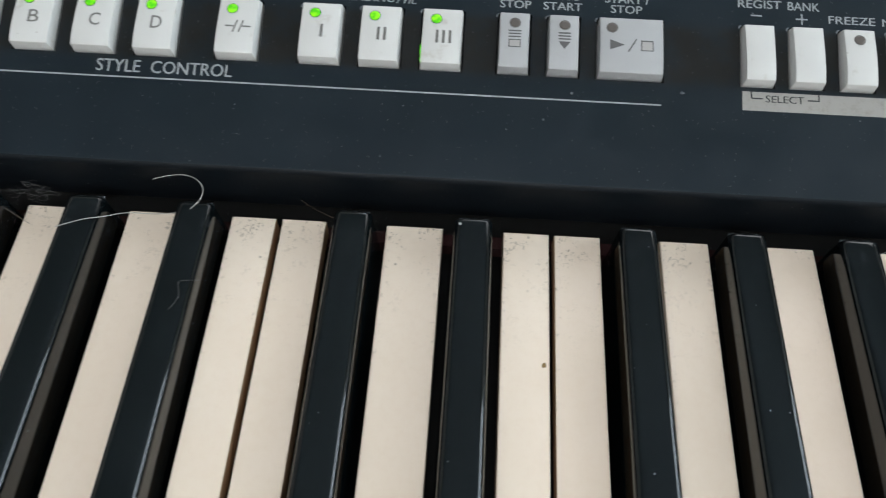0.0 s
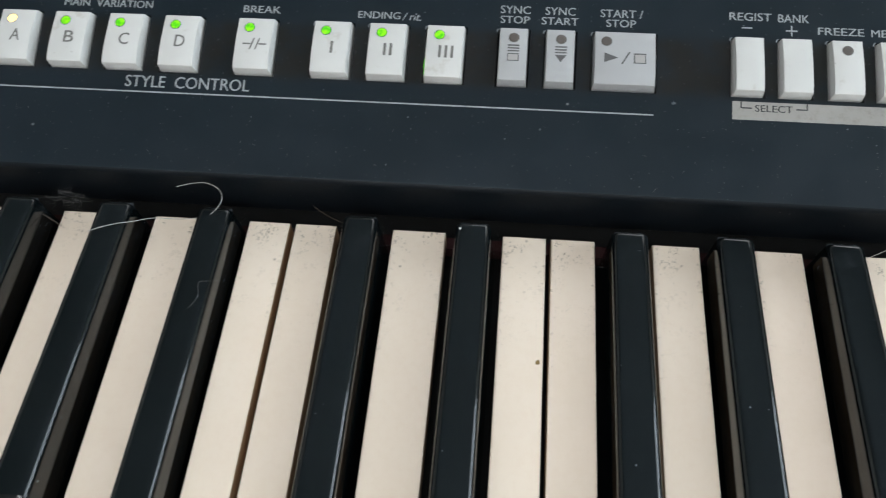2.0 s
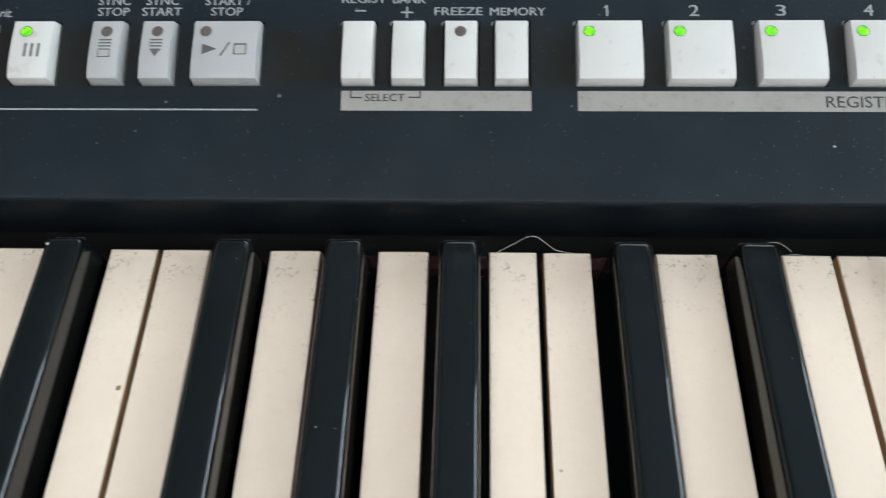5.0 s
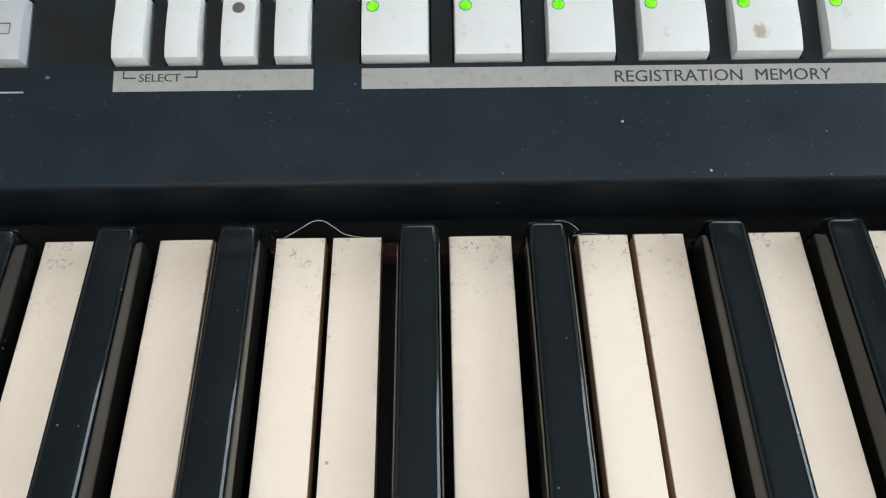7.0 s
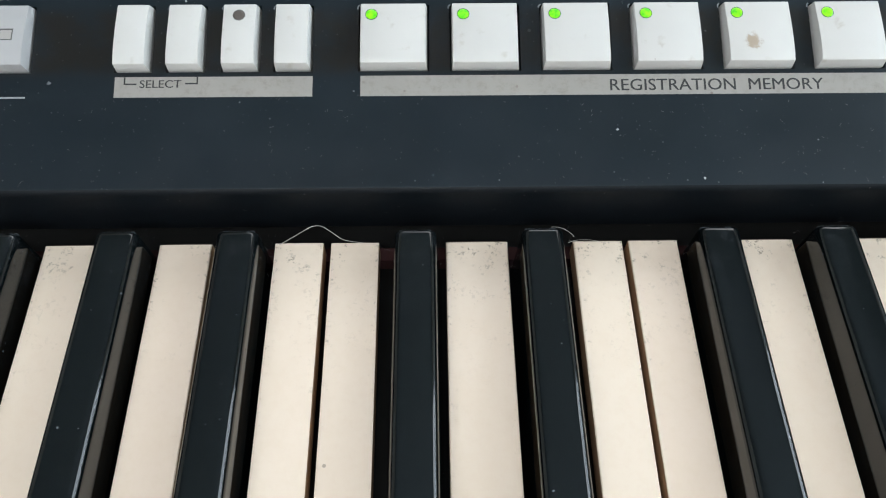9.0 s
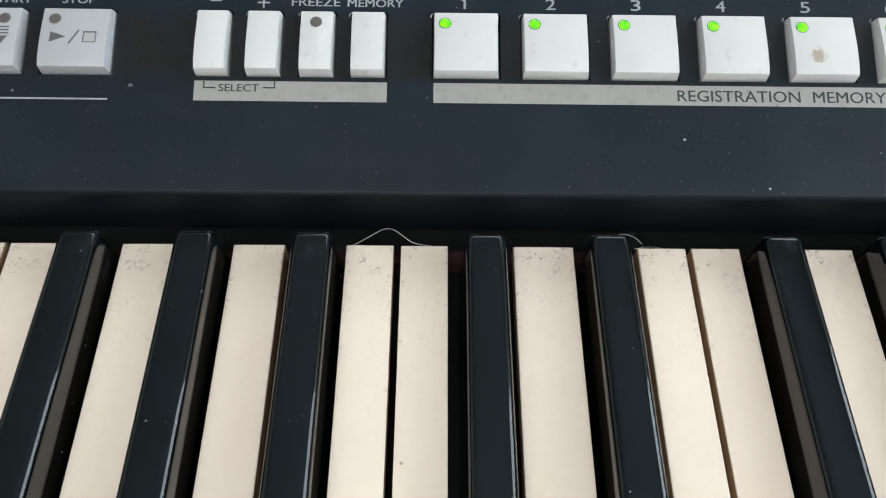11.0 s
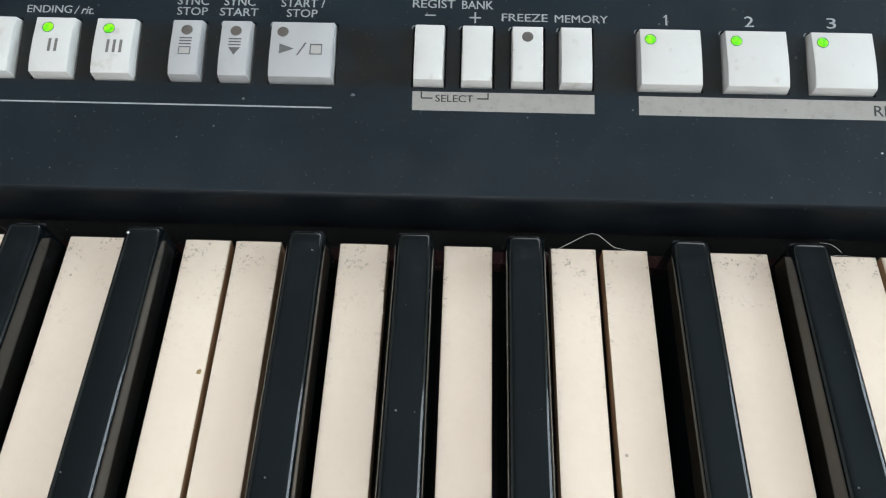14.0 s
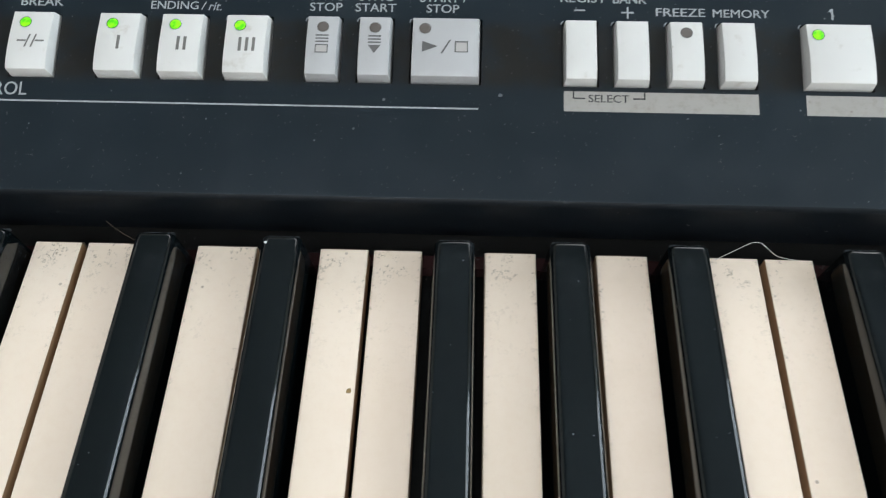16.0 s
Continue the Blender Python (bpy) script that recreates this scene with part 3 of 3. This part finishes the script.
style_me = button_mesh(STYLE_W, BUTTON_WHITE)
for name, x in STYLE:
    b = place("button", style_me, keyboard, PANEL @ Matrix.Translation((x * MM, S0, 0)), "white plastic button marked with a grey symbol and lit lens" if name != "A" else "white plastic button with its amber lens lit")
    place("indicator_light", LENS["amber" if name == "A" else "green"], b, on_top(3.6, 12.75, 0.07), "glowing amber lens" if name == "A" else "glowing green lens")
    if x == 34.3:
        # light escaping past the worn edge of this button
        bm = bmesh.new()
        low = [(1.9, 0.10), (2.6, 0.28), (3.4, 0.14), (4.6, 0.40), (5.4, 0.24), (6.1, 0.40), (6.9, 0.08)]
        prism(bm, [(-0.02 * MM, v * MM) for v in (6.9, 1.9)] + [(-d * MM, v * MM) for v, d in low], -0.8 * MM, 0.2 * MM)
        place("light_gap", mesh_of("light_gap", bm, LED_LEAK), b, None, "green light leaking past the edge")
    m = on_top(5.65, 7.7)
    if name in "ABCD":
        place("symbol", lettering(name, 2.9, 3.6, SYMBOL, 0.04, 0, 0.004), b, m @ Matrix.Translation((-1.45 * MM, -1.8 * MM, 0)))
    elif name == "break":
        place("symbol", bars([rect(-3.3, -1.1, -0.25, 0.2), rect(1.1, 3.3, -0.25, 0.2), slash(-1.4, -1.7, 0.4, 3.4, 0.9), slash(0.1, -1.7, 0.4, 3.4, 0.9)], SYMBOL), b, m)
    else:
        n = len(name)
        place("symbol", bars([rect((i - (n - 1) / 2) * 1.65 - 0.36, (i - (n - 1) / 2) * 1.65 + 0.36, -1.8, 1.8) for i in range(n)], SYMBOL), b, m)

for name, a, c in GREY:
    w = c - a
    b = place("button", button_mesh(w, BUTTON_GREY), keyboard, PANEL @ Matrix.Translation((a * MM, S0, 0)), "grey plastic transport button with engraved symbols")
    place("indicator_light", LENS["off"], b, on_top(w / 2 if name != "start_stop" else 3.2, 12.75, 0.07), "unlit brown lens")
    m = on_top(w / 2, 7.8)
    lines = [rect(-1.55, 1.55, y, y + 0.36) for y in (0.75, 1.6, 2.45)]
    if name == "stop":
        place("symbol", bars(lines, SYMBOL_DARK), b, m)
        place("symbol", bars([rect(-1.3, 1.3, -1.8, -0.1)], SYMBOL_PALE), b, m)
        # dark border paints the shade along the edges of the recessed square
        place("symbol", bars([rect(-1.55, 1.55, -0.1, 0.2), rect(-1.55, 1.55, -2.0, -1.8), rect(-1.55, -1.3, -1.8, -0.1), rect(1.3, 1.55, -1.8, -0.1)], SYMBOL_DARK), b, m)
    elif name == "start":
        place("symbol", bars(lines + [[(-1.5, 0.2), (0, -1.9), (1.5, 0.2)]], SYMBOL_DARK), b, m)
    else:
        place("symbol", bars([[(-5.6, -1.3), (-1.9, 0.15), (-5.6, 1.5)], slash(-1.2, -1.7, 0.45, 3.6, 2.0)], SYMBOL_DARK), b, m)
        place("symbol", bars([rect(2.45, 5.05, -1.15, 1.2)], SYMBOL_PALE), b, m)
        # recess shade painted as dark bars, thickest at the square's back edge
        place("symbol", bars([rect(2.15, 5.3, 1.2, 1.6), rect(2.15, 2.45, -1.15, 1.2), rect(5.05, 5.3, -1.15, 1.2), rect(2.15, 5.3, -1.35, -1.15)], SYMBOL_DARK), b, m)

for name, a, c in NARROW:
    b = place("button", button_mesh(c - a, BUTTON_WHITE), keyboard, PANEL @ Matrix.Translation((a * MM, S0, 0)), "narrow plain white plastic button, slightly smudged")
    if name == "freeze":
        place("indicator_light", LENS["off"], b, on_top((c - a) / 2 - 0.2, 12.7, 0.07), "unlit brown lens")
wide_me = button_mesh(15.8, BUTTON_WHITE)
for name, a, c in WIDE:
    stained = name == "5"
    b = place("button", button_mesh(15.8, BUTTON_STAINED) if stained else wide_me, keyboard, PANEL @ Matrix.Translation((a * MM, S0, 0)),
              "wide white plastic memory button with a brown stain" if stained else "wide white plastic memory button with lit green lens")
    place("indicator_light", LENS["green"], b, on_top(2.75, 12.7, 0.07), "glowing green lens")

# ---- small crescent scuffs at the buttons' back corners ----
bm = bmesh.new()
arc = [(math.cos(f), math.sin(f)) for f in [radians(95 + 17 * i) for i in range(7)]]
outline = [(0.75 * x, 0.9 * y) for x, y in arc] + [(0.42 * x + 0.05, 0.6 * y) for x, y in arc[::-1]]
prism(bm, [(x * MM, y * MM) for x, y in outline], -0.1 * MM, 0.02 * MM)
scuff_me = mesh_of("scuff", bm, SCUFF)
for x in [a for _, a, _ in GREY + NARROW + WIDE] + [-39.4, 3.1, 18.5, 34.3]:
    place("scuff", scuff_me, panel, PANEL @ Matrix.Translation(((x - 0.1) * MM, S1 - 0.3 * MM, 0)) @ Matrix.Rotation(random.uniform(-0.2, 0.2), 4, "Z"))

# ---- printing on the panel ----
def printed_bar(name, x0, x1, s0, s1, mat, label, z=0.02):
    place(name, mesh_of(name, box_bm(x0 * MM, x1 * MM, s0 * MM, s1 * MM, -0.2 * MM, z * MM), mat), panel, PANEL, label)


printed_bar("printed_line", -150, 95.7, -0.15, 0.25, PRINT, "thin pale grey printed line")
printed_bar("printed_strip", 116.0, 161.8, -0.1, 4.95, STRIP, "worn silver grey printed strip")
printed_bar("printed_strip", 172.9, 329.0, -0.1, 4.95, STRIP, "worn silver grey printed strip")
print_on_panel("STYLE  CONTROL", -48.9, -13.6, 1.4, 4.8)
print_on_panel("MAIN  VARIATION", -70.4, -44.4, 25.0, 27.2)
print_on_panel("BREAK", -18.0, -7.3, 24.9, 27.0)
print_on_panel("ENDING", 14.6, 26.4, 24.5, 26.6)
print_on_panel("/ rit.", 27.0, 32.2, 24.3, 26.6, shear=0.25)
for x, second, x2 in ((53.9, "STOP", 54.0), (66.1, "START", 65.2)):
    print_on_panel("SYNC", x, x + 8.2, 27.5, 29.8)
    print_on_panel(second, x2, x2 + (8.0 if second == "STOP" else 10.0), 24.6, 26.8)
print_on_panel("START /", 81.0, 92.4, 27.4, 29.7)
print_on_panel("STOP", 82.6, 90.6, 24.6, 26.8)
print_on_panel("REGIST", 115.2, 126.2, 27.9, 30.2)
print_on_panel("BANK", 127.9, 136.0, 27.8, 30.1)
printed_bar("printed_minus", 118.5, 121.2, 25.65, 26.05, PRINT, "pale printed minus sign")
printed_bar("printed_plus", 129.9, 132.9, 25.2, 25.6, PRINT, "pale printed plus sign", 0.02)
printed_bar("printed_plus", 131.2, 131.6, 23.9, 26.9, PRINT, "pale printed plus sign", 0.024)
print_on_panel("FREEZE", 138.2, 150.0, 24.6, 26.7)
print_on_panel("MEMORY", 151.8, 165.4, 24.5, 26.6)
for i in range(6):
    x = 179.3 + 20.8 * i
    if i == 0:
        one = bars([rect(0.75, 1.25, 0.0, 2.9), [(0.05, 2.05), (0.75, 2.2), (0.75, 2.85)]], PRINT, 0.03)
        place("lettering", one, panel, PANEL @ Matrix.Translation((x * MM, 24.3 * MM, 0)))
    else:
        print_on_panel(str(i + 1), x, x + 2.4, 24.3, 27.2)
print_on_panel("SELECT", 121.8, 131.4, 2.25, 4.15, PRINT_DARK, thick=0.05)
print_on_panel("REGISTRATION  MEMORY", 231.1, 281.2, 0.9, 3.75, PRINT_DARK, thick=0.05)
for x0, x1, s0, s1, z in ((118.1, 118.45, 3.1, 4.9, 0.05), (118.45, 121.1, 3.0, 3.35, 0.05), (132.3, 134.9, 3.1, 3.45, 0.05), (134.9, 135.25, 3.1, 4.9, 0.05)):
    printed_bar("printed_bracket", x0, x1, s0, s1, PRINT_DARK, "dark printed bracket line", z)


# ---- hairs, lint and crumbs ----
def strand(name, pts, radius, mat, label):
    cu = bpy.data.curves.new(name, "CURVE")
    cu.dimensions, cu.bevel_depth, cu.bevel_resolution, cu.resolution_u = "3D", radius * MM, 2, 6
    sp = cu.splines.new("NURBS")
    sp.points.add(len(pts) - 1)
    for p, q in zip(sp.points, pts):
        p.co = (q[0] * MM, q[1] * MM, q[2] * MM, 1)
    sp.use_endpoint_u, sp.order_u = True, 3
    cu.materials.append(mat)
    return tagged(new(name, cu), label, "hair", "hairs lying on the keys")


strand("hair", [(-52, -11.2, 8.8), (-46.7, -8.7, 9.0), (-40.6, -7.3, 8.6), (-37.7, -3.5, 5.0), (-33.1, -1.2, 0.6), (-25.7, -1.7, 3.0), (-19.8, -4.2, 9.0), (-16.9, 0.3, 10.0), (-19.7, 4.6, 10.0), (-26.0, 6.6, 9.0), (-32.0, 4.9, 8.0)], 0.10, HAIR, "long pale curled hair lying across the keys")
strand("hair", [(-18.9, -31.5, 9.4), (-16.6, -28.5, 9.3), (-18.8, -24.0, 9.15), (-16.0, -23.6, 9.1), (-13.2, -23.4, 9.0)], 0.04, LINT, "short fine hair on a black key")
strand("hair", [(153.4, -0.8, 0.8), (157.6, 0.8, 2.4), (162.5, 2.6, 5.0), (166.5, 1.3, 1.6), (168.4, 0.0, 0.8), (173.0, -0.3, 0.4)], 0.075, HAIR, "thin pale hair arched behind white keys")
strand("hair", [(216.2, -1.6, 9.0), (219.3, -1.4, 9.2), (221.4, -3.6, 8.0)], 0.05, HAIR, "short pale hair on a black key")
strand("hair", [(221.3, -1.4, 1.6), (224.3, -0.2, 2.0), (229.0, -0.6, 0.5)], 0.045, HAIR, "short pale hair behind a white key")
strand("hair", [(5.3, 4.4, 3.0), (9.0, 1.6, 3.0), (15.0, -2.3, 6.0)], 0.045, HAIR_DARK, "fine brown hair leaning between keys")
strand("hair", [(-76, -1.0, 6.5), (-71, -3.0, 4.0), (-64, -6.0, 0.5)], 0.06, HAIR_DARK, "fine brown hair leaning between keys")
cu = bpy.data.curves.new("lint_tuft", "CURVE")
cu.dimensions, cu.bevel_depth, cu.bevel_resolution = "3D", 0.022 * MM, 1
rnd = random.Random(5)
for i in range(26):
    sp = cu.splines.new("NURBS")
    sp.points.add(4)
    c = Vector((-66.0 + rnd.gauss(0, 1.8), 2.0 + rnd.gauss(0, 1.0), 3.0 + rnd.gauss(0, 1.2)))
    for p in sp.points:
        c = c + Vector((rnd.gauss(0, 1.3), rnd.gauss(0, 0.6), rnd.gauss(0, 0.8)))
        p.co = (c.x * MM, min(c.y, 6.2) * MM, max(c.z, -1) * MM, 1)
    sp.use_endpoint_u = True
cu.materials.append(LINT)
tagged(new("lint_tuft", cu), "small tuft of grey lint caught behind keys", "lint", kind="stuff")


def crumb(name, at, size, mat, label, m=None, seed=0):
    bm = bmesh.new()
    bmesh.ops.create_icosphere(bm, subdivisions=1, radius=size * MM)
    rnd = random.Random(seed)
    for v in bm.verts:
        v.co *= rnd.uniform(0.6, 1.25)
        v.co.z *= 0.35
    ob = place(name, mesh_of(name, bm, mat), None, (m or Matrix()) @ Matrix.Translation([c * MM for c in at]))
    return tagged(ob, label, "dust", "dust crumbs on the instrument" if name == "crumb" else "")


crumb("crumb", (232.2, -8.6, 0.05), 0.36, DUST, "tiny white dust crumb on the panel", PANEL, 1)
crumb("crumb", (251.5, -20.5, 0.05), 0.36, DUST, "tiny white dust crumb on the panel", PANEL, 2)
crumb("crumb", (100.9, 3.6, 0.05), 0.6, DUST_GREY, "small pale nick of grime on the panel", PANEL, 3)
crumb("crumb", (216.0, -30.0, 9.25), 0.33, DUST, "tiny white dust crumb on a black key", None, 4)
crumb("crumb", (47.0, -3.4, 8.5), 0.36, DUST, "tiny white dust crumb on a black key", None, 5)
crumb("stain", (68.6, -36.0, 0.5), 0.75, DUST_BROWN, "small brown stain spot on a white key", None, 6)


def fibres(name, count, spots, seed, label):
    """Many short lint fibres; spots(rnd) gives a place and the plane's two directions."""
    cu = bpy.data.curves.new(name, "CURVE")
    cu.dimensions, cu.bevel_depth, cu.bevel_resolution, cu.resolution_u = "3D", 0.026 * MM, 1, 4
    rnd = random.Random(seed)
    for i in range(count):
        at, u, v = spots(rnd)
        ang, length, bend = rnd.uniform(0, 6.28), rnd.uniform(0.2, 1.0), rnd.gauss(0, 0.4)
        sp = cu.splines.new("NURBS")
        sp.points.add(3)
        for k, p in enumerate(sp.points):
            a = ang + bend * k
            at = at + (u * math.cos(a) + v * math.sin(a)) * (length / 3 * MM)
            p.co = (*at, 1)
            p.radius = rnd.uniform(0.5, 1.1)
        sp.use_endpoint_u, sp.order_u = True, 3
    cu.materials.append(LINT)
    return tagged(new(name, cu), label, "lint", kind="stuff")


def on_panel(rnd):
    lower = rnd.random() < 0.8
    q = Vector((rnd.uniform(-115, 305) * MM, (rnd.uniform(-21, 0) if lower else rnd.uniform(22.5, 35)) * MM, 0.03 * MM))
    return PANEL @ q, PANEL.to_3x3() @ Vector((1, 0, 0)), PANEL.to_3x3() @ Vector((0, 1, 0))


def on_apron(rnd):
    return Vector((rnd.uniform(-115, 305) * MM, 4.9 * MM, rnd.uniform(-2.0, 9.5) * MM)), Vector((1, 0, 0)), Vector((0, 0, 0.6))


fibres("dust_fibres", 260, on_panel, 21, "scattered pale lint fibres on the panel")
fibres("dust_fibres", 60, on_apron, 22, "scattered lint fibres on the dark front apron")


def behind_black_keys(rnd):
    x = rnd.choice((-1, 0, 1)) * 164.5 + rnd.choice(list(BLACKS.values())) + rnd.choice((-1, 1, 1)) * rnd.uniform(4.5, 7.5)
    return Vector((x * MM, rnd.uniform(-9, 2.5) * MM, rnd.uniform(-1.0, 4.5) * MM)), Vector((1, 0, 0.3)), Vector((0, 0.8, 0.6))


fibres("dust_fibres", 220, behind_black_keys, 23, "grey lint caught at the backs of the black keys")
rnd = random.Random(33)
for n in range(22):
    octave = rnd.choice((-1, 0, 1))
    x = octave * 164.5 + rnd.choice(list(BLACKS.values())) + rnd.uniform(-3, 3)
    y = rnd.uniform(-75, -6)
    crumb("crumb", (x, y, black_top(y) + 0.02), rnd.uniform(0.10, 0.2), SCUFF, "tiny grey dust crumb on a black key", None, n + 40)
